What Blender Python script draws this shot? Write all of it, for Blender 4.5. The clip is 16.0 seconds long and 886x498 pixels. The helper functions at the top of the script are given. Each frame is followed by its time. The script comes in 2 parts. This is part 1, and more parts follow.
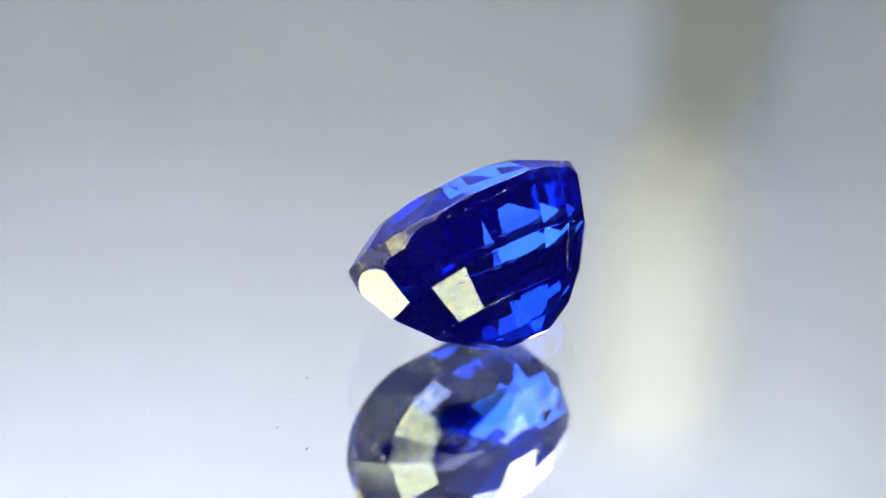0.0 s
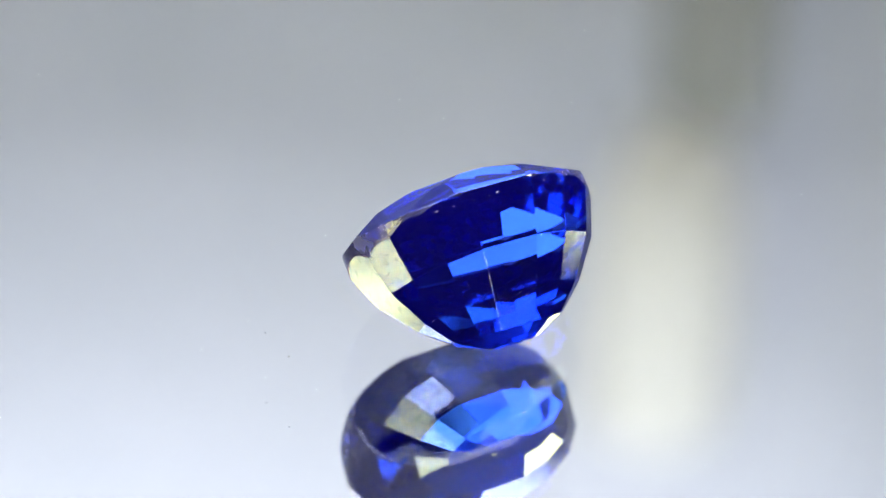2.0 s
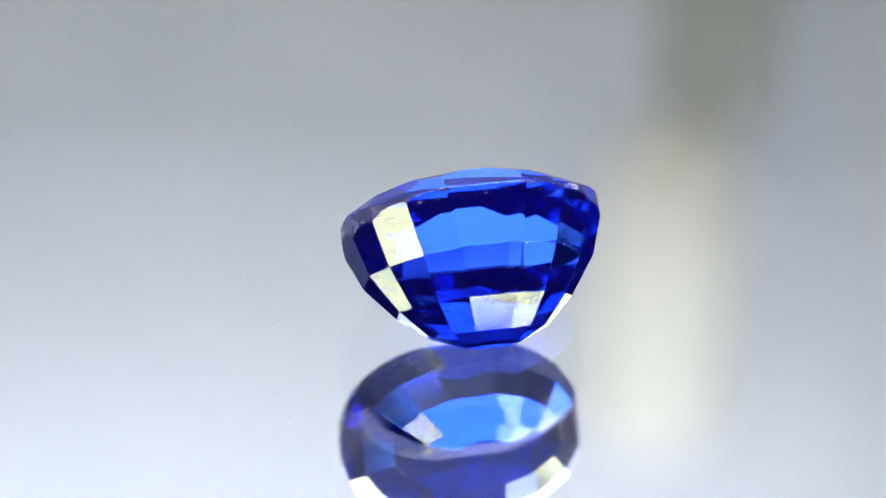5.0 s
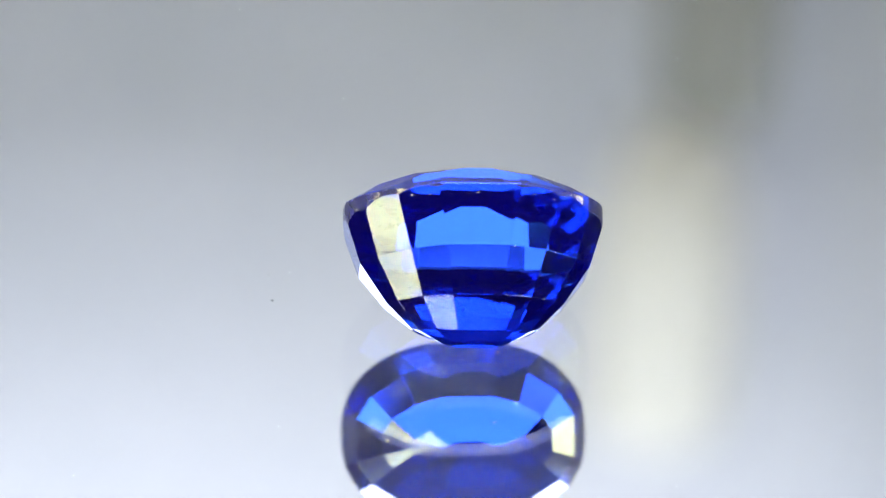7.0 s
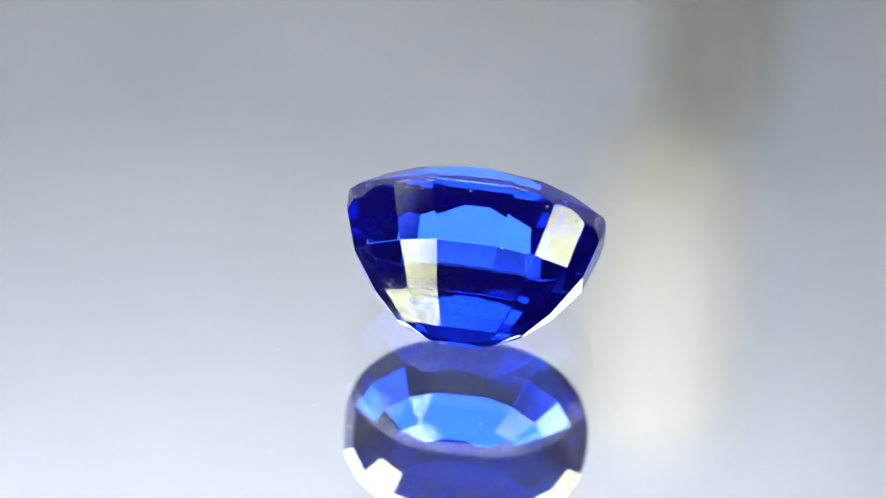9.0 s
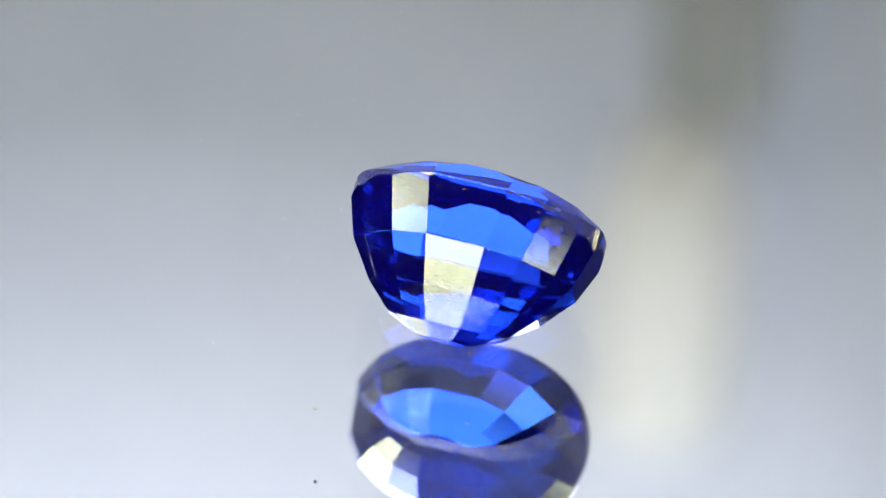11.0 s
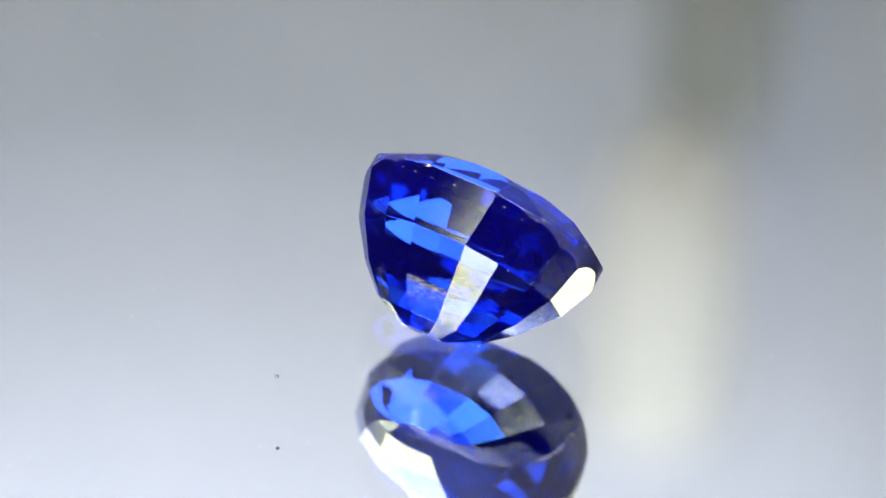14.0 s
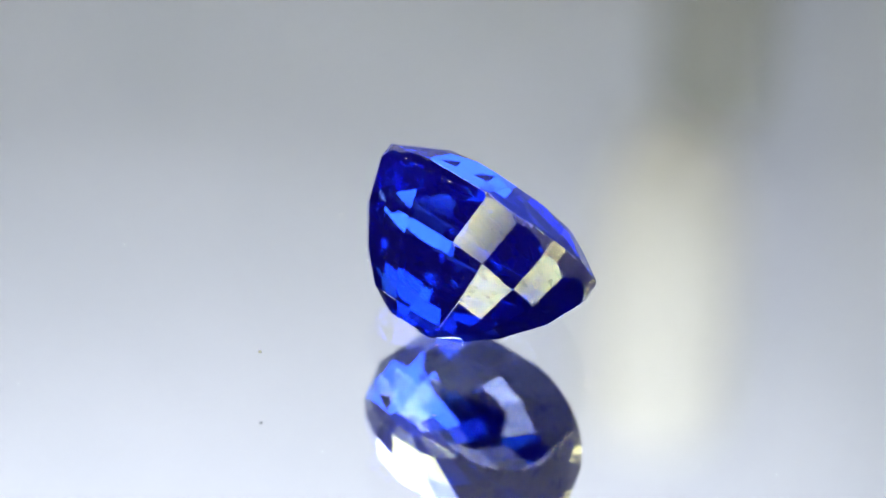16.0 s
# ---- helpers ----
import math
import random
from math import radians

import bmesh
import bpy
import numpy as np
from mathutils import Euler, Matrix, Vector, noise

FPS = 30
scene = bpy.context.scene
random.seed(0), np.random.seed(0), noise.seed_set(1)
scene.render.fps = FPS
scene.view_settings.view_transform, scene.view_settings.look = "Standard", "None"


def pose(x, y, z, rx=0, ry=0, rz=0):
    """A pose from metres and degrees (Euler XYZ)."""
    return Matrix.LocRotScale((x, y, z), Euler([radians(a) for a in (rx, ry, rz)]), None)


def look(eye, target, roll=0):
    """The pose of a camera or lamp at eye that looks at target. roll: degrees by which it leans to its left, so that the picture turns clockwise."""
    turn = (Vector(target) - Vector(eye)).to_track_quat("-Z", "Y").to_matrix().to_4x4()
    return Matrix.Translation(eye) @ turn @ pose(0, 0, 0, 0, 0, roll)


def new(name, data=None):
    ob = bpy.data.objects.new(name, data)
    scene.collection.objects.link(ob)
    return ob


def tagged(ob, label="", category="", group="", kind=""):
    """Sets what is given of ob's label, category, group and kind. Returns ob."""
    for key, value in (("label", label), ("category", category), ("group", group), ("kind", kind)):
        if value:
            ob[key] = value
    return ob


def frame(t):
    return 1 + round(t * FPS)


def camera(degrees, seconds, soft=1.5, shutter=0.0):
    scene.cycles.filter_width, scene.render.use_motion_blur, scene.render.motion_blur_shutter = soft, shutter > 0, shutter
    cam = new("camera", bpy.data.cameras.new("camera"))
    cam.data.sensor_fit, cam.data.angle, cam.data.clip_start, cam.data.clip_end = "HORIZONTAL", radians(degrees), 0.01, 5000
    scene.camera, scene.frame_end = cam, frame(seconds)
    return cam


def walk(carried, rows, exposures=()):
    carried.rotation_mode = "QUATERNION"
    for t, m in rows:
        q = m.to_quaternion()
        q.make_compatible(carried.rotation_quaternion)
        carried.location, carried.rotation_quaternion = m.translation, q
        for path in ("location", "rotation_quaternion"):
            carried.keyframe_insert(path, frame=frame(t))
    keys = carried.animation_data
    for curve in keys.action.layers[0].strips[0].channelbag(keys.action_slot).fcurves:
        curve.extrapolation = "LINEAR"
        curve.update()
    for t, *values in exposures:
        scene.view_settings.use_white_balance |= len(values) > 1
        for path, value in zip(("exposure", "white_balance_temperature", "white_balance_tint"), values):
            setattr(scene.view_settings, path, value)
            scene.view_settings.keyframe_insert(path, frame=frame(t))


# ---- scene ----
U = 0.0000240          # metres to one drawing unit of the stone
SPIN = 0.0898          # radians a second, clockwise seen from above
TILT = 0.6356          # the camera looks down by this
ROLL = 0.0386
EYE_D = 4565 * U

level = Vector((1, 0, 0))
steep = Vector((0, math.sin(TILT), math.cos(TILT)))
right = math.cos(ROLL) * level + math.sin(ROLL) * steep
up = math.cos(ROLL) * steep - math.sin(ROLL) * level
ahead = Vector((0, math.cos(TILT), -math.sin(TILT)))
EYE = -(60.4 * U) * right + (100.4 * U) * up - EYE_D * ahead

cam = camera(19.49, 16.0, soft=0.8)
cam.data.dof.use_dof = True
cam.data.dof.focus_distance = EYE_D - 0.0036
cam.data.dof.aperture_fstop = 30
here = Matrix.Translation(EYE) @ Matrix((right, up, -ahead)).transposed().to_4x4()
DIM = -0.13            # the picture dims a little now and then
walk(cam, [(0.0, here), (16.0, here)], [(0.0, 0.0), (7.6, 0.0), (7.9, DIM), (8.6, DIM), (8.9, 0.0), (9.4, 0.0), (11.0, DIM), (14.7, DIM), (15.0, DIM / 2), (15.3, 0.0), (16.0, 0.0)])

# ---- world and lights ----
world = bpy.data.worlds.new("room_air")
scene.world = world
world.use_nodes = True
world.node_tree.nodes["Background"].inputs[0].default_value = (0.55, 0.6, 0.7, 1)
world.node_tree.nodes["Background"].inputs[1].default_value = 0.01


def area(name, eye, target, w, h, watts, colour):
    lamp = bpy.data.lights.new(name, "AREA")
    lamp.shape, lamp.size, lamp.size_y, lamp.energy, lamp.color = "RECTANGLE", w, h, watts, colour
    ob = new(name, lamp)
    ob.matrix_world = look(eye, target)
    return ob


area("backdrop_light", (-0.17, 0.60, 1.10), (-0.17, 0.95, 0.70), 1.1, 0.10, 9.3, (0.915, 0.957, 1.0))


# ---- materials ----
def material(name):
    m = bpy.data.materials.new(name)
    m.use_nodes = True
    return m, m.node_tree, m.node_tree.nodes["Principled BSDF"]


def noise_mix(nt, scale, lo, hi, detail=6.0, stretch=None):
    co = nt.nodes.new("ShaderNodeTexCoord")
    n = nt.nodes.new("ShaderNodeTexNoise")
    n.inputs["Scale"].default_value, n.inputs["Detail"].default_value = scale, detail
    if stretch:
        mp = nt.nodes.new("ShaderNodeMapping")
        mp.inputs["Scale"].default_value = stretch
        nt.links.new(co.outputs["Object"], mp.inputs["Vector"])
        nt.links.new(mp.outputs["Vector"], n.inputs["Vector"])
    else:
        nt.links.new(co.outputs["Object"], n.inputs["Vector"])
    r = nt.nodes.new("ShaderNodeValToRGB")
    r.color_ramp.elements[0].position, r.color_ramp.elements[1].position = 0.35, 0.65
    r.color_ramp.elements[0].color, r.color_ramp.elements[1].color = (*lo, 1), (*hi, 1)
    nt.links.new(n.outputs["Fac"], r.inputs["Fac"])
    return n, r


def plain(name, lo, hi, rough, scale=40.0, metal=0.0, bump=0.0):
    m, nt, b = material(name)
    n, r = noise_mix(nt, scale, lo, hi)
    nt.links.new(r.outputs["Color"], b.inputs["Base Color"])
    b.inputs["Roughness"].default_value, b.inputs["Metallic"].default_value = rough, metal
    if bump:
        bp = nt.nodes.new("ShaderNodeBump")
        bp.inputs["Strength"].default_value, bp.inputs["Distance"].default_value = bump, 0.002
        nt.links.new(n.outputs["Fac"], bp.inputs["Height"])
        nt.links.new(bp.outputs["Normal"], b.inputs["Normal"])
    return m


def polished(name, colour, rough=0.0):
    """Tinted glass of sapphire's index: every pass and inner bounce deepens the tint, the polish itself stays white."""
    m, nt, b = material(name)
    nt.nodes.remove(b)
    out = nt.nodes["Material Output"]
    body = nt.nodes.new("ShaderNodeBsdfGlass")
    body.inputs["Color"].default_value = (*colour, 1)
    body.inputs["Roughness"].default_value = rough
    body.inputs["IOR"].default_value = 1.77
    gloss = nt.nodes.new("ShaderNodeBsdfGlossy")
    gloss.inputs["Color"].default_value = (1, 1, 1, 1)
    gloss.inputs["Roughness"].default_value = rough
    lw = nt.nodes.new("ShaderNodeLayerWeight")
    p5 = nt.nodes.new("ShaderNodeMath")
    p5.operation = "POWER"
    p5.inputs[1].default_value = 5.0
    lift = nt.nodes.new("ShaderNodeMapRange")
    lift.inputs["To Min"].default_value, lift.inputs["To Max"].default_value = 0.062, 1.0
    lw.inputs["Blend"].default_value = 0.5
    mix = nt.nodes.new("ShaderNodeMixShader")
    nt.links.new(lw.outputs["Facing"], p5.inputs[0])
    nt.links.new(p5.outputs["Value"], lift.inputs["Value"])
    nt.links.new(lift.outputs["Result"], mix.inputs["Fac"])
    nt.links.new(body.outputs["BSDF"], mix.inputs[1])
    nt.links.new(gloss.outputs["BSDF"], mix.inputs[2])
    fill_blue = nt.nodes.new("ShaderNodeBsdfDiffuse")
    fill_blue.inputs["Color"].default_value = (0.018, 0.010, 0.92, 1)
    veil = nt.nodes.new("ShaderNodeMixShader")
    # cloudy streaks of violet-blue colour that stand in for light inside the stone
    n, r = noise_mix(nt, 2000.0, (0.075,) * 3, (0.125,) * 3, 3.0, (1.0, 1.0, 1.8))
    r.color_ramp.elements[0].position, r.color_ramp.elements[1].position = 0.46, 0.72
    nt.links.new(r.outputs["Color"], veil.inputs["Fac"])
    nt.links.new(mix.outputs["Shader"], veil.inputs[1])
    nt.links.new(fill_blue.outputs["BSDF"], veil.inputs[2])
    nt.links.new(veil.outputs["Shader"], out.inputs["Surface"])
    return m


def girdle_material():
    m, nt, b = material("ground_girdle")
    b.inputs["Base Color"].default_value = (0.20, 0.21, 0.80, 1)
    b.inputs["IOR"].default_value = 1.77
    b.inputs["Transmission Weight"].default_value = 0.80
    n, r = noise_mix(nt, 900.0, (0.05,) * 3, (0.32,) * 3)
    nt.links.new(r.outputs["Color"], b.inputs["Roughness"])
    return m


def glass_material():
    m, nt, b = material("clear_plate_glass")
    b.inputs["Base Color"].default_value = (0.97, 0.975, 1.0, 1)
    b.inputs["Roughness"].default_value = 0.0
    b.inputs["IOR"].default_value = 1.5
    b.inputs["Transmission Weight"].default_value = 1.0
    return m


def glow(name, colour, strength, edge=1.0):
    """A lit cloth or lens; edge: how bright its rim is against its middle."""
    m, nt, b = material(name)
    b.inputs["Base Color"].default_value = (0.8, 0.8, 0.78, 1)
    b.inputs["Roughness"].default_value = 0.9
    n, r = noise_mix(nt, 6.0, tuple(c * 0.93 for c in colour), colour, 2.0)
    nt.links.new(r.outputs["Color"], b.inputs["Emission Color"])
    b.inputs["Emission Strength"].default_value = strength
    if edge < 1:
        co = nt.nodes.new("ShaderNodeTexCoord")
        mp = nt.nodes.new("ShaderNodeMapping")
        mp.inputs["Location"].default_value = (-1.0, -1.0, 0)
        mp.inputs["Scale"].default_value = (2.0, 2.0, 0)
        sep = nt.nodes.new("ShaderNodeSeparateXYZ")
        far = nt.nodes.new("ShaderNodeMath")
        far.operation = "MAXIMUM"
        fall = nt.nodes.new("ShaderNodeMapRange")
        fall.interpolation_type = "SMOOTHSTEP"
        fall.inputs["From Min"].default_value, fall.inputs["From Max"].default_value = 0.74, 1.0
        fall.inputs["To Min"].default_value, fall.inputs["To Max"].default_value = strength, strength * edge
        nt.links.new(co.outputs["Generated"], mp.inputs["Vector"])
        nt.links.new(mp.outputs["Vector"], sep.inputs[0])
        for i, axis in enumerate(("X", "Y")):
            side = nt.nodes.new("ShaderNodeMath")
            side.operation = "ABSOLUTE"
            nt.links.new(sep.outputs[axis], side.inputs[0])
            nt.links.new(side.outputs["Value"], far.inputs[i])
        nt.links.new(far.outputs["Value"], fall.inputs["Value"])
        nt.links.new(fall.outputs["Result"], b.inputs["Emission Strength"])
    return m


GEM, GIRDLE, GLASS = polished("blue_sapphire", (0.125, 0.255, 0.87)), girdle_material(), glass_material()
MIRROR = plain("silvered_mirror", (0.93, 0.94, 0.96), (0.94, 0.95, 0.97), 0.0, 30.0, 1.0)
SHEET = plain("pale_grey_backdrop_paper", (0.378, 0.388, 0.405), (0.405, 0.412, 0.43), 0.9, 12.0, 0.0, 0.05)
DARK = plain("grey_wall_paint", (0.09, 0.09, 0.095), (0.12, 0.12, 0.125), 0.85, 3.0, 0.0, 0.1)
BLACK = plain("black_plastic", (0.012, 0.012, 0.013), (0.02, 0.02, 0.02), 0.4, 60.0)
STAND = plain("dull_olive_metal", (0.195, 0.195, 0.178), (0.22, 0.22, 0.20), 1.0, 30.0)
STAND.node_tree.nodes["Principled BSDF"].inputs["Specular IOR Level"].default_value = 0.1
# weak emission added so the shade stands out paler than the backdrop
CREAM = glow("cream_shade_added_glow", (1.0, 1.0, 0.92), 0.27)
CREAM.node_tree.nodes["Principled BSDF"].inputs["Base Color"].default_value = (0.40, 0.39, 0.34, 1)
WHITE = plain("white_plastic", (0.75, 0.75, 0.75), (0.82, 0.82, 0.82), 0.35, 30.0)
DESK = plain("dark_desk_laminate", (0.03, 0.027, 0.024), (0.05, 0.045, 0.04), 0.5, 18.0, 0.0, 0.05)
DUST = plain("grey_dust", (0.14, 0.14, 0.15), (0.36, 0.36, 0.38), 0.9, 9000.0)
FLECK = plain("pale_chip", (0.6, 0.62, 0.75), (0.85, 0.85, 0.9), 0.6, 9000.0)
CHIP = plain("pale_chip_and_glint", (0.75, 0.74, 0.72), (0.9, 0.9, 0.88), 0.15, 9000.0, 0.6)
RUST = plain("orange_speck", (0.55, 0.16, 0.03), (0.75, 0.3, 0.06), 0.8, 9000.0)
PANEL = glow("warm_diffuser_cloth", (1.0, 0.94, 0.32), 14.0, 0.04)
COOL = glow("cool_diffuser_cloth", (0.9, 0.95, 1.0), 10.5, 0.5)
LED = glow("white_led_lens", (0.9, 0.95, 1.0), 40.0)


# ---- mesh helpers ----
def part(name, bm, mat, parent, label="", smooth=False):
    me = bpy.data.meshes.new(name)
    bmesh.ops.recalc_face_normals(bm, faces=bm.faces)
    for f in bm.faces:
        f.smooth = smooth
    bm.to_mesh(me)
    bm.free()
    me.materials.append(mat)
    ob = new(name, me)
    if parent:
        ob.parent = parent
    return tagged(ob, label)


def box(bm, x0, y0, z0, x1, y1, z1, bevel=0.0, m=Matrix()):
    made = bmesh.ops.create_cube(bm, size=1.0)["verts"]
    for v in made:
        v.co = m @ Vector(((x0 + x1) / 2 + v.co.x * (x1 - x0), (y0 + y1) / 2 + v.co.y * (y1 - y0), (z0 + z1) / 2 + v.co.z * (z1 - z0)))
    if bevel:
        edges = list({e for v in made for e in v.link_edges})
        bmesh.ops.bevel(bm, geom=edges, offset=bevel, segments=2, affect="EDGES")
    return bm


def lathe(bm, profile, n=96):
    rings = []
    for r, z in profile:
        if r == 0:
            rings.append([bm.verts.new((0, 0, z))] * n)
        else:
            rings.append([bm.verts.new((r * math.cos(2 * math.pi * i / n), r * math.sin(2 * math.pi * i / n), z)) for i in range(n)])
    for a, b in zip(rings, rings[1:]):
        for i in range(n):
            vs = [a[i], a[(i + 1) % n], b[(i + 1) % n], b[i]]
            vs = list(dict.fromkeys(vs))
            if len(vs) > 2:
                bm.faces.new(vs)
    return bm


# ---- the room ----
def room():
    floor = part("floor", box(bmesh.new(), -2.6, -2.6, -0.90, 2.6, 2.6, -0.80), DARK, None)
    tagged(floor, "plain grey studio floor", "floor", kind="structure")
    top = part("ceiling", box(bmesh.new(), -2.6, -2.6, 2.0, 2.6, 2.6, 2.1), DARK, None)
    tagged(top, "plain grey studio ceiling", "ceiling", kind="structure")
    for nm, b in (("wall_north", (-2.6, 2.5, -0.8, 2.6, 2.6, 2.0)), ("wall_south", (-2.6, -2.6, -0.8, 2.6, -2.5, 2.0)),
                  ("wall_east", (2.5, -2.5, -0.8, 2.6, 2.5, 2.0)), ("wall_west", (-2.6, -2.5, -0.8, -2.5, 2.5, 2.0))):
        tagged(part(nm, box(bmesh.new(), *b), DARK, None), "plain grey studio wall", "wall", kind="structure")


def desk():
    root = new("desk")
    tagged(root, "dark laminate desk under the turntable", "desk")
    root.location = (0, 0.2, -0.8)
    part("desktop", box(bmesh.new(), -0.8, -0.5, 0.72, 0.8, 1.0, 0.75, 0.003), DESK, root)
    for x in (-0.75, 0.75):
        for y in (-0.45, 0.95):
            part("leg", box(bmesh.new(), x - 0.025, y - 0.025, 0, x + 0.025, y + 0.025, 0.72, 0.003), BLACK, root)


def backdrop():
    bm = bmesh.new()
    prof = [(0.55, -0.046), (0.75, -0.040)]
    for i in range(9):
        a = math.radians(i * 11.25)
        prof.append((0.80 + 0.15 * math.sin(a), 0.11 - 0.15 * math.cos(a)))
    prof += [(0.952, 0.6), (0.955, 1.45)]
    rows = [[bm.verts.new((x, y + dy, z)) for y, z in prof] for x, dy in ((-1.1, 0), (1.1, 0))]
    back = [[bm.verts.new((x, y + 0.003, z - 0.003)) for y, z in prof] for x in (-1.1, 1.1)]
    k = len(prof)
    for i in range(k - 1):
        bm.faces.new((rows[0][i], rows[1][i], rows[1][i + 1], rows[0][i + 1]))
        bm.faces.new((back[0][i], back[0][i + 1], back[1][i + 1], back[1][i]))
    for s in (0, 1):
        for i in range(k - 1):
            bm.faces.new((rows[s][i], rows[s][i + 1], back[s][i + 1], back[s][i]))
    for i in (0, k - 1):
        bm.faces.new((rows[0][i], rows[1][i], back[1][i], back[0][i]))
    ob = part("backdrop", bm, SHEET, None, smooth=False)
    tagged(ob, "curved pale grey paper backdrop, softly lit from above", "backdrop", kind="structure")


def aim(az, el, dist):
    a, e = math.radians(az), math.radians(el)
    return Vector((dist * math.cos(e) * math.sin(a), dist * math.cos(e) * math.cos(a), dist * math.sin(e)))


def rod(p, q, r, n=12):
    """A round bar from p to q."""
    bm = bmesh.new()
    d = Vector(q) - Vector(p)
    lathe(bm, [(0, 0), (r, 0), (r, d.length), (0, d.length)], n)
    m = Matrix.Translation(p) @ d.to_track_quat("Z", "Y").to_matrix().to_4x4()
    bmesh.ops.transform(bm, matrix=m, verts=bm.verts)
    return bm


def housing(root, w, h, depth, cloth, label):
    part("diffuser", box(bmesh.new(), -w / 2, -h / 2, -0.004, w / 2, h / 2, 0.0, 0.001), cloth, root, label)
    t = 0.008
    bm = bmesh.new()
    for b in ((-w / 2 - t, -h / 2 - t, -0.01, -w / 2 - 0.001, h / 2 + t, 0.02), (w / 2 + 0.001, -h / 2 - t, -0.01, w / 2 + t, h / 2 + t, 0.02),
              (-w / 2 - 0.001, -h / 2 - t, -0.01, w / 2 + 0.001, -h / 2 - 0.001, 0.02), (-w / 2 - 0.001, h / 2 + 0.001, -0.01, w / 2 + 0.001, h / 2 + t, 0.02)):
        box(bm, *b)
    part("frame", bm, BLACK, root)
    bm = box(bmesh.new(), -w / 2, -h / 2, 0.004, w / 2, h / 2, depth)
    for v in bm.verts:
        if v.co.z > depth - 0.01:
            v.co.x *= 0.35
            v.co.y *= 0.35
    part("housing", bm, BLACK, root)


def stand_under(root, at, foot, r=0.008):
    """A pole from the lamp's back straight down to a round foot, given in the world."""
    inv = root.matrix_world.inverted()
    bm = rod((at.x, at.y, foot + 0.01), (at.x, at.y, at.z), r)
    bmesh.ops.transform(bm, matrix=inv, verts=bm.verts)
    part("pole", bm, BLACK, root)
    bm = lathe(bmesh.new(), [(0, 0.012), (0.05, 0.012), (0.06, 0.006), (0.06, 0), (0, 0)], 32)
    bmesh.ops.transform(bm, matrix=inv @ Matrix.Translation((at.x, at.y, foot)), verts=bm.verts)
    part("foot", bm, BLACK, root)


def softbox(az, el, dist, w, h, foot, label, roll=0):
    """A lamp head with a cloth front; az clockwise from straight ahead, as seen from the stone."""
    root = new("softbox")
    tagged(root, label, "studio light", "studio lights")
    m = look(aim(az, el, dist), (0, 0, 0.004), roll)
    root.matrix_world = m
    housing(root, w, h, 0.06, PANEL, "glowing warm white diffuser cloth")
    part("lamp_body", lathe(bmesh.new(), [(0, 0.06), (0.03, 0.06), (0.03, 0.14), (0.026, 0.15), (0, 0.15)], 32), BLACK, root)
    stand_under(root, m @ Vector((0, 0, 0.13)), foot)


def spot(az, el, dist, r, foot, label):
    root = new("led_spot")
    tagged(root, label, "studio light", "studio lights")
    m = look(aim(az, el, dist), (0, 0, 0.004))
    root.matrix_world = m
    part("lens", lathe(bmesh.new(), [(0, -0.003), (r * 0.7, -0.002), (r, 0.0), (r, 0.004), (0, 0.004)], 48), LED, root, "bright white round lens")
    part("lamp_body", lathe(bmesh.new(), [(0, 0.005), (r + 0.004, 0.005), (r + 0.006, 0.01), (r * 0.7, 0.06), (0, 0.06)], 48), BLACK, root)
    at = m @ Vector((0, 0, 0.04))
    if foot is None:
        bm = rod(at, (at.x, at.y, 2.0), 0.004)
        bmesh.ops.transform(bm, matrix=m.inverted(), verts=bm.verts)
        part("hanging_rod", bm, BLACK, root)
    else:
        stand_under(root, at, foot, 0.004)


def overhead_panel():
    root = new("overhead_panel")
    tagged(root, "large cool white light panel hung over the turntable", "studio light", "studio lights")
    root.matrix_world = look((0, 0.36, 1.00), (0, 0.0, 0.0))
    housing(root, 1.00, 0.76, 0.08, COOL, "glowing cool white diffuser cloth")
    inv = root.matrix_world.inverted()
    # unseen flap added to hold the panel's light off the backdrop
    bm = box(bmesh.new(), -0.52, 0.722, 0.755, 0.52, 0.728, 0.868)
    bmesh.ops.transform(bm, matrix=inv, verts=bm.verts)
    part("barn_door", bm, WHITE, root, "unseen white flap along the panel's edge, shielding the backdrop")
    for x in (-0.3, 0.3):
        bm = rod((x, 0.38, 1.05), (x, 0.38, 2.0), 0.004)
        bmesh.ops.transform(bm, matrix=inv, verts=bm.verts)
        part("hanging_rod", bm, BLACK, root)


def mirrored(px, py, y):
    """The place at depth y that shows in the mirror in the given direction of the picture."""
    d = (px - 784) / 4565 * right - (py - 441) / 4565 * up + ahead
    d.z = -d.z
    e = Vector((EYE.x, EYE.y, -EYE.z - 0.0034))
    return e + d * ((y - e.y) / d.y)


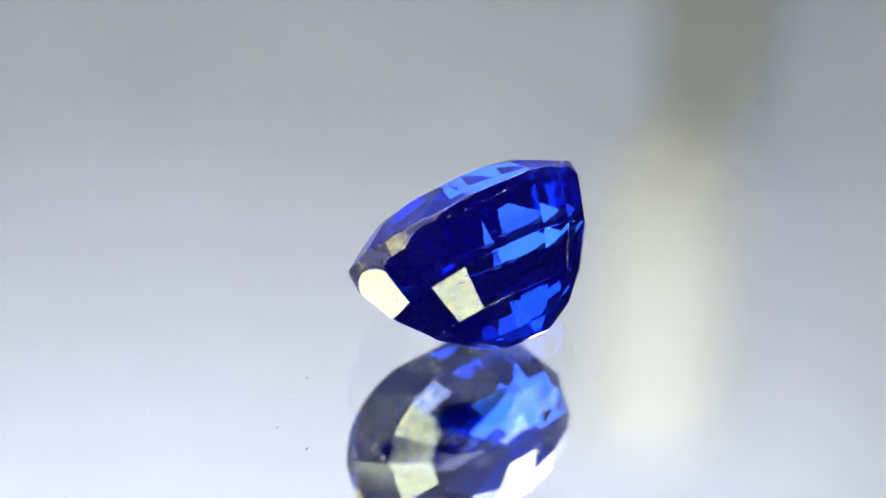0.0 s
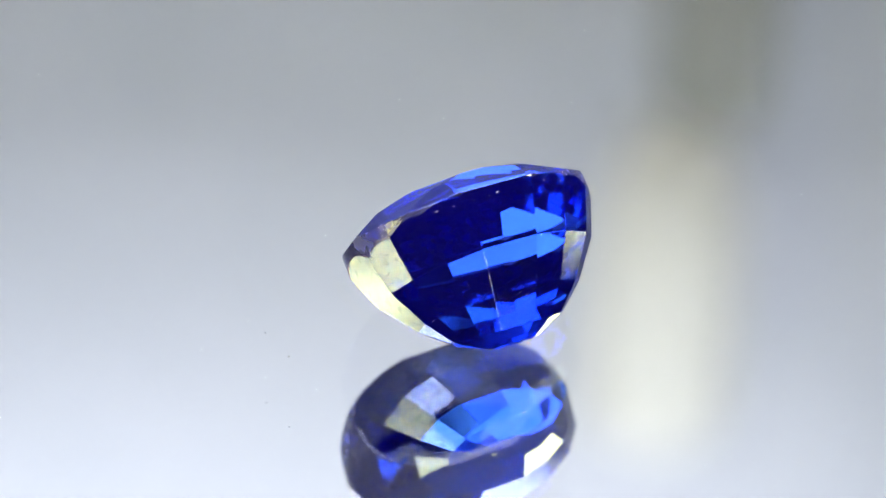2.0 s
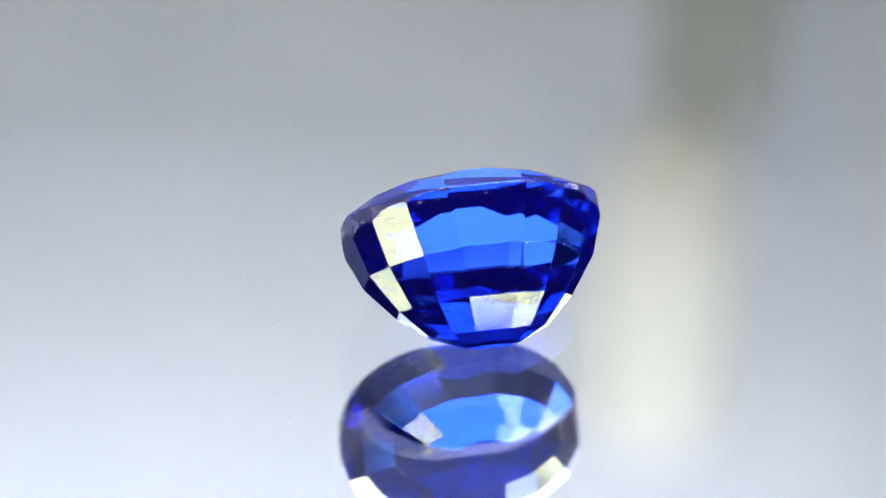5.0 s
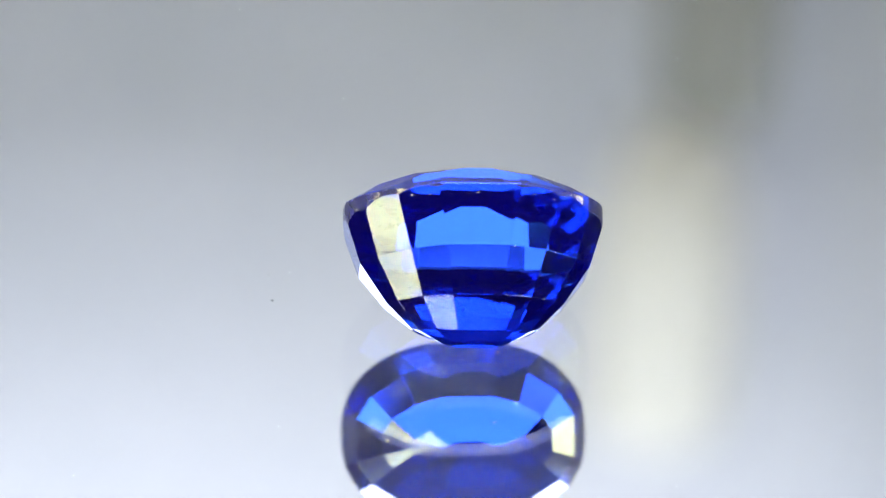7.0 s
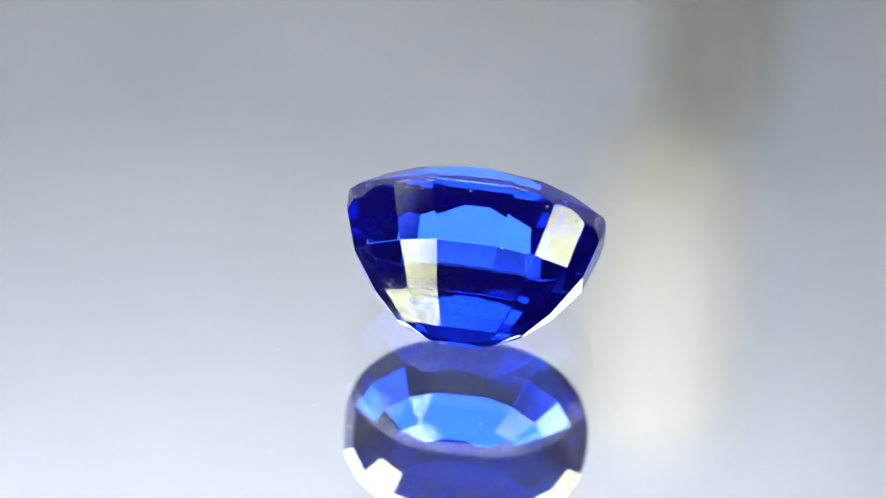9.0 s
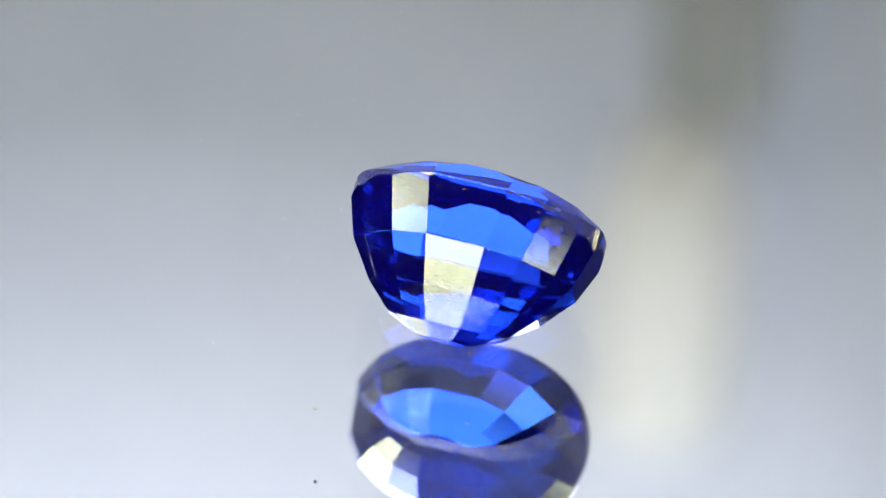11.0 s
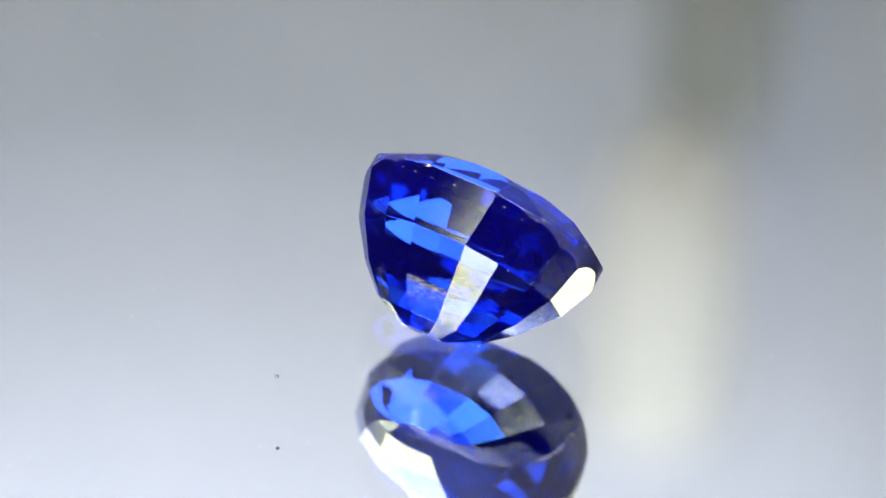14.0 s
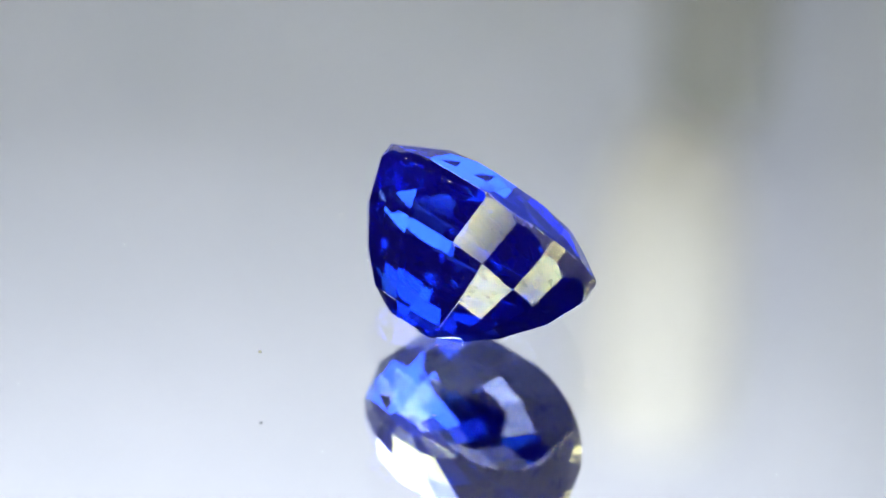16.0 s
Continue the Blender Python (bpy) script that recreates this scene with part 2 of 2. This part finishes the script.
def cream_lamp():
    """A small lamp far behind the stone, only seen blurred: cream shade, brightened by added emission, over a dark
    olive post.
    """
    y = 0.80
    a, b = mirrored(1006, 720, y), mirrored(1366, 205, y)
    c, d = mirrored(1165, 205, y), mirrored(1370, 20, y)
    root = new("table_lamp")
    tagged(root, "table lamp with cream shade, its glow added, on an olive grey post", "table lamp")
    root.location = ((a.x + b.x) / 2, y, -0.05)
    w, z0, z1 = b.x - a.x, b.z + 0.05, a.z + 0.05
    part("shade", lathe(bmesh.new(), [(0, z0), (w * 0.16, z0), (w * 0.27, z0 + 0.08 * (z1 - z0)), (w * 0.37, z0 + 0.2 * (z1 - z0)), (w * 0.43, z0 + 0.36 * (z1 - z0)), (w * 0.46, z0 + 0.6 * (z1 - z0)), (w * 0.46, z1 - 0.01), (w * 0.42, z1), (0, z1)], 48), CREAM, root, "cream shade with a soft added glow", True)
    off, w2 = (c.x + d.x) / 2 - (a.x + b.x) / 2, d.x - c.x
    bm = box(bmesh.new(), off - w2 * 0.5, -0.02, 0.012, off + w2 * 0.5, 0.02, z0 - 0.001, 0.006)
    part("stem", bm, STAND, root, "broad olive grey post")
    part("foot", box(bmesh.new(), off - w2 * 0.7, -0.05, 0, off + w2 * 0.7, 0.05, 0.0118, 0.003), STAND, root)


# ---- the stone ----
def clip(poly, n, d):
    out = []
    for i, a in enumerate(poly):
        b = poly[(i + 1) % len(poly)]
        da, db = n.dot(a) - d, n.dot(b) - d
        if da <= 0:
            out.append(a)
        if (da < 0 < db) or (db < 0 < da):
            out.append(a + (b - a) * (da / (da - db)))
    return out


def solid(planes, size):
    """The faces of the convex body that all the planes (normal, distance) bound, one list a plane."""
    faces = []
    for i, (n, d) in enumerate(planes):
        s = n.orthogonal().normalized() * size
        t = n.cross(s).normalized() * size
        poly = [n * d + s + t, n * d - s + t, n * d - s - t, n * d + s - t]
        for j, (m, e) in enumerate(planes):
            if j != i and poly:
                poly = clip(poly, m, e)
        faces.append(poly)
    return faces


GA, GB, GN = 226.2, 166.1, 2.29      # girdle: half length, half width, squareness
G_THICK = 11.0
RINGS = ((204.0, 138.8, 83.8), (161.0, 80.5, 151.5), (116.0, 30.5, 197.0))
KEEL = (59.5, 2.1, 220.6)
TABLE = (143.0, 99.0, 67.0)
STEPS = (0.2593, 0.6031, 0.9833, 1.3004)


def girdle_point(t, z=0.0):
    s, c = math.sin(t), -math.cos(t)
    return Vector((GA * math.copysign(abs(s) ** (2 / GN), s), GB * math.copysign(abs(c) ** (2 / GN), c), z))


def ring(k, t):
    a, b, z = k
    return Vector((a * math.sin(t), -b * math.cos(t), -z))


def plane_through(p, q, r):
    n = (q - p).cross(r - p).normalized()
    if n.dot(p) < 0:
        n = -n
    return n, n.dot(p)


def pavilion_planes(ts):
    """Facet planes of the four pavilion tiers: a net of corners, relaxed until every four-sided facet is flat."""
    net = np.array([[girdle_point(t, -3.0 - 5.0 * math.sin(t) ** 4) for t in ts]] + [[ring(k, t) for t in ts] for k in RINGS + (KEEL,)])
    corners = ((0, 0), (0, 1), (1, 1), (1, 0))
    for _ in range(400):
        q = np.stack([np.roll(net[k:k + 4], -i, 1) for k, i in corners], 2)
        mid = q.mean(2, keepdims=True)
        n = np.linalg.svd(q - mid)[2][..., 2, :]
        flat = q - ((q - mid) * n[:, :, None]).sum(-1)[..., None] * n[:, :, None]
        total, count = np.zeros_like(net), np.zeros((5, 16, 1))
        for c, (k, i) in enumerate(corners):
            total[k:k + 4] += np.roll(flat[:, :, c], i, 1)
            count[k:k + 4] += 1
        net = total / count
    planes = []
    for n, m in zip(n.reshape(-1, 3), mid.reshape(-1, 3)):
        n, m = Vector(n), Vector(m)
        if n.dot(m + Vector((0, 0, 60))) < 0:
            n = -n
        planes.append((n, n.dot(m)))
    return planes


def worn_edges(planes, faces, width, skip):
    """Narrow planes that break the sharp edges between faces; skip: the range of faces left sharp among themselves."""
    mids, owner = [], []
    for i, poly in enumerate(faces):
        for p, q in zip(poly, poly[1:] + poly[:1]):
            if (p - q).length > 1.5:
                mids.append((p + q) / 2)
                owner.append(i)
    at, owner = np.array(mids), np.array(owner)
    out = []
    for k, mid in enumerate(mids):
        near = np.where((np.abs(at - at[k]).sum(1) < 0.4) & (owner > owner[k]))[0]
        for o in near[:1]:
            i, j = int(owner[k]), int(owner[o])
            if i in skip and j in skip:
                continue
            (n, _), (m, _) = planes[i], planes[j]
            half = n.angle(m) / 2
            if half > 0.01:
                b = (n + m).normalized()
                out.append((b, b.dot(mid) - width / 2 * math.tan(half)))
    return out


def sapphire():
    ts = [-s for s in reversed(STEPS)] + list(STEPS)
    ts += [math.pi - s for s in reversed(STEPS)] + [math.pi + s for s in STEPS]
    cols = [(ts[i], ts[(i + 1) % 16] + (2 * math.pi if i == 15 else 0)) for i in range(16)]
    pav, gir, cro = [], [], []
    pav.extend(pavilion_planes(ts))
    pav.append((Vector((0, 0, -1)), KEEL[2]))
    for i in range(72):
        t = 2 * math.pi * i / 72
        p, q = girdle_point(t), girdle_point(t + 2 * math.pi / 72)
        gir.append(plane_through(p, q, p + Vector((0, 0, 10))))
    # crown: upper girdle facets, mains, stars and the table
    def crown_plane(t, lift, extra, at_table):
        g = girdle_point(t, G_THICK + 8.0 * math.sin(t) ** 4)
        e = Vector((TABLE[0] * math.sin(t), -TABLE[1] * math.cos(t), TABLE[2]))
        out = Vector((g.x / GA ** 2, g.y / GB ** 2, 0)).normalized()
        slope = math.atan2(e.z - g.z, max(20.0, out.dot(g - e))) + math.radians(extra)
        n = out * math.sin(slope) + Vector((0, 0, math.cos(slope)))
        return n, n.dot(e if at_table else g + Vector((0, 0, lift)))
    for a, b in cols:
        cro.append(crown_plane((a + b) / 2, 2.0, 5.0, False))
    for i in range(8):
        cro.append(crown_plane(i * math.pi / 4, 3.0, 0.0, False))
        cro.append(crown_plane((i + 0.5) * math.pi / 4, 0.0, -11.0, True))
    cro.append((Vector((0, 0, 1)), TABLE[2]))
    sharp = pav + gir + cro
    worn = worn_edges(sharp, solid(sharp, 900.0), 0.85, range(len(pav), len(pav) + len(gir)))
    faces = solid(sharp + worn, 900.0)
    edge_faces = faces[len(sharp):]
    low = [f for f in edge_faces if f and sum(v.z for v in f) < 0]
    high = [f for f in edge_faces if f and sum(v.z for v in f) >= 0]
    root = new("sapphire")
    tagged(root, "deep blue oval faceted sapphire lying tilted on glass", "gemstone")
    spans = (("pavilion", faces[:len(pav)] + low, GEM, "step-cut deep blue pavilion"), ("girdle", faces[len(pav):len(pav) + len(gir)], GIRDLE, "thin finely ground girdle"),
             ("crown", faces[len(pav) + len(gir):len(sharp)] + high, GEM, "shallow blue crown with a small table"))
    for nm, polys, mat, label in spans:
        bm = bmesh.new()
        for poly in polys:
            if len(poly) > 2:
                vs = [bm.verts.new(v * U) for v in poly]
                bm.faces.new(vs)
        bmesh.ops.remove_doubles(bm, verts=bm.verts, dist=0.12 * U)
        bmesh.ops.dissolve_degenerate(bm, dist=0.05 * U, edges=bm.edges)
        me = bpy.data.meshes.new(nm)
        bm.normal_update()
        for f in bm.faces:
            if f.normal.dot(f.calc_center_median() + Vector((0, 0, 60 * U))) < 0:
                f.normal_flip()
        bm.to_mesh(me)
        bm.free()
        me.materials.append(mat)
        ob = new(nm, me)
        ob.parent = root
        tagged(ob, label)
    rnd = random.Random(5)
    for i in range(16):
        k = rnd.choice((0, 0, 1, 1, 2))
        i0 = rnd.randrange(16)
        a, b = cols[i0]
        p = ring(RINGS[k], a).lerp(ring(RINGS[k], b), rnd.random() * 0.98) * 1.0015
        bm = bmesh.new()
        bmesh.ops.create_icosphere(bm, subdivisions=1, radius=rnd.uniform(0.5, 1.1) * U)
        for v in bm.verts:
            v.co *= rnd.uniform(0.6, 1.3)
        bmesh.ops.translate(bm, vec=p * U, verts=bm.verts)
        part("fleck", bm, FLECK, root, "tiny pale chip on a facet edge")
    # worn spots along the lower edge of the girdle, pale so that they also give its white glints
    for i in range(11):
        a = rnd.choice((rnd.uniform(-40, 4), rnd.uniform(-40, 4), rnd.uniform(-64, -56), rnd.uniform(58, 68), rnd.uniform(4, 40)))
        t = math.radians(a)
        p = girdle_point(t, -3.0 - 5.0 * math.sin(t) ** 4 + rnd.uniform(-1.5, 4.0)) * 0.9995
        along = (girdle_point(t + 0.01) - girdle_point(t - 0.01)).normalized()
        long = rnd.uniform(2.0, 6.0)
        bm = bmesh.new()
        bmesh.ops.create_icosphere(bm, subdivisions=1, radius=rnd.uniform(0.3, 0.8) * U)
        for v in bm.verts:
            v.co = v.co * rnd.uniform(0.6, 1.3)
            v.co += along * (v.co.dot(along) * long)
        bmesh.ops.translate(bm, vec=p * U, verts=bm.verts)
        part("chip", bm, CHIP, root, "small pale mark for a chip and its glint on the girdle")
    return root


SEAT = Matrix.Translation((-24.6 * U, 10.4 * U, 158.8 * U)) @ Matrix.Rotation(0.6841, 4, "Z") @ Matrix.Rotation(-0.9712, 4, "X") @ Matrix.Rotation(0.0233, 4, "Z")


# ---- turntable ----
def turntable():
    root = new("turntable")
    tagged(root, "round mirrored turntable with a clear glass plate on top", "turntable")
    r, t = 0.105, 152.3 * U
    part("glass_plate", lathe(bmesh.new(), [(0, 0), (r - 0.0005, 0), (r, -0.0005), (r, 0.0005 - t), (r - 0.0005, -t), (0, -t)], 128), GLASS, root, "clear polished glass disc")
    part("mirror", lathe(bmesh.new(), [(0, -t - 0.00005), (r, -t - 0.00005), (r, -t - 0.002), (0, -t - 0.002)], 128), MIRROR, root, "silvered mirror disc")
    part("platter", lathe(bmesh.new(), [(0, -t - 0.00205), (r + 0.003, -t - 0.00205), (r + 0.004, -t - 0.003), (r + 0.004, -0.018), (r, -0.020), (0, -0.020)], 128), WHITE, root)
    part("base", lathe(bmesh.new(), [(0, -0.0202), (0.085, -0.0202), (0.088, -0.022), (0.092, -0.047), (0.09, -0.05), (0, -0.05)], 96), WHITE, root)
    return root


def speck(name, size, mat, label, seed, flat=0.5):
    bm = bmesh.new()
    rnd = random.Random(seed)
    for k in range(4):
        grain = bmesh.ops.create_icosphere(bm, subdivisions=1, radius=size * rnd.uniform(0.35, 0.7))["verts"]
        shift = Vector((rnd.uniform(-0.8, 0.8), rnd.uniform(-0.5, 0.5), 0.0)) * size
        for v in grain:
            v.co *= 0.6 + 0.7 * rnd.random()
            v.co.z *= flat
            v.co += shift
    low = min(v.co.z for v in bm.verts)
    for v in bm.verts:
        v.co.z -= low
    ob = part(name, bm, mat, None)
    return tagged(ob, label, "dust")


def build_specks():
    out = []
    # radius and angle on the plate at the start, half size
    for i, (r, a, s) in enumerate(((403.7, 4.9756, 3.4), (362.4, 3.7938, 2.3), (380.2, 3.592, 1.6), (178.1, 3.669, 1.8))):
        ob = speck("dust_speck", 1.35 * s * U, DUST, "tiny grey dust speck lying on the glass", 20 + i)
        out.append((ob, r * U, a))
    ob = speck("orange_speck", 3.0 * U, RUST, "tiny orange speck on the glass beside the stone", 9)
    out.append((ob, 136.2 * U, -0.6563))
    return out


room()
desk()
backdrop()
softbox(-144.8, 9.2, 0.68, 0.232, 0.315, -0.80, "small slanted warm white softbox low beside the desk", 18)
softbox(-127.3, 30.5, 0.60, 0.145, 0.180, -0.80, "broad upright warm white softbox beside the desk", -6)
# helper softbox added to light a single facet
softbox(-124.3, 14.0, 0.56, 0.088, 0.026, -0.80, "small flat warm white softbox low beside the desk, added to light one facet")
softbox(-114.5, 23.8, 0.66, 0.085, 0.055, -0.80, "small flat warm white softbox beside the desk")
softbox(153.5, 11.2, 0.66, 0.160, 0.074, -0.80, "broad low warm white softbox beside the desk")
softbox(133, 17.6, 0.60, 0.150, 0.066, -0.80, "long flat warm white softbox beside the desk")
# two more added helpers, each aimed at one facet's reflection
softbox(128.8, 10.6, 0.54, 0.060, 0.036, -0.80, "small flat warm white softbox low beside the desk, added to light one facet")
softbox(134, 0.3, 0.56, 0.065, 0.036, -0.80, "narrow low warm white softbox beside the desk, added to light one facet")
softbox(-84, 55, 0.50, 0.26, 0.16, -0.05, "warm white softbox high on the desk")
softbox(74, 50, 0.50, 0.155, 0.13, -0.05, "small warm white softbox high on the desk")
softbox(69.5, 16.5, 0.50, 0.17, 0.060, -0.05, "long flat warm white softbox standing on the desk")
softbox(-84, 27.5, 0.50, 0.075, 0.065, -0.05, "small square warm white softbox standing on the desk")
spot(180, 66, 0.48, 0.012, None, "small round white spotlight hung from the ceiling")
# added spots, one per facet highlight, in place of fewer real lamps
for az, el, dist, r in ((-179.2, 2.6, 0.60, 0.0062), (158.3, 1.5, 0.60, 0.0062), (-170.6, 0.2, 0.60, 0.0062), (123.7, 33.2, 0.50, 0.0056),
                        (-148.3, 30.2, 0.50, 0.0056), (-169.0, 16.5, 0.56, 0.0056), (156.8, 17.6, 0.58, 0.0060), (139.2, 30.1, 0.50, 0.0050), (137.7, 35.0, 0.56, 0.0056)):
    spot(az, el, dist, r, -0.80, "small round white spotlight on a thin stand, added for one facet's highlight")
overhead_panel()
cream_lamp()
table = turntable()
stone = sapphire()
specks = build_specks()


def motions():
    times = [i * 0.5 for i in range(33)]
    turn = [(t, Matrix.Rotation(-SPIN * t, 4, "Z")) for t in times]
    walk(table, turn)
    walk(stone, [(t, m @ SEAT) for t, m in turn])
    for ob, r, a in specks:
        walk(ob, [(t, m @ Matrix.Translation((r * math.cos(a), r * math.sin(a), 0))) for t, m in turn])


motions()
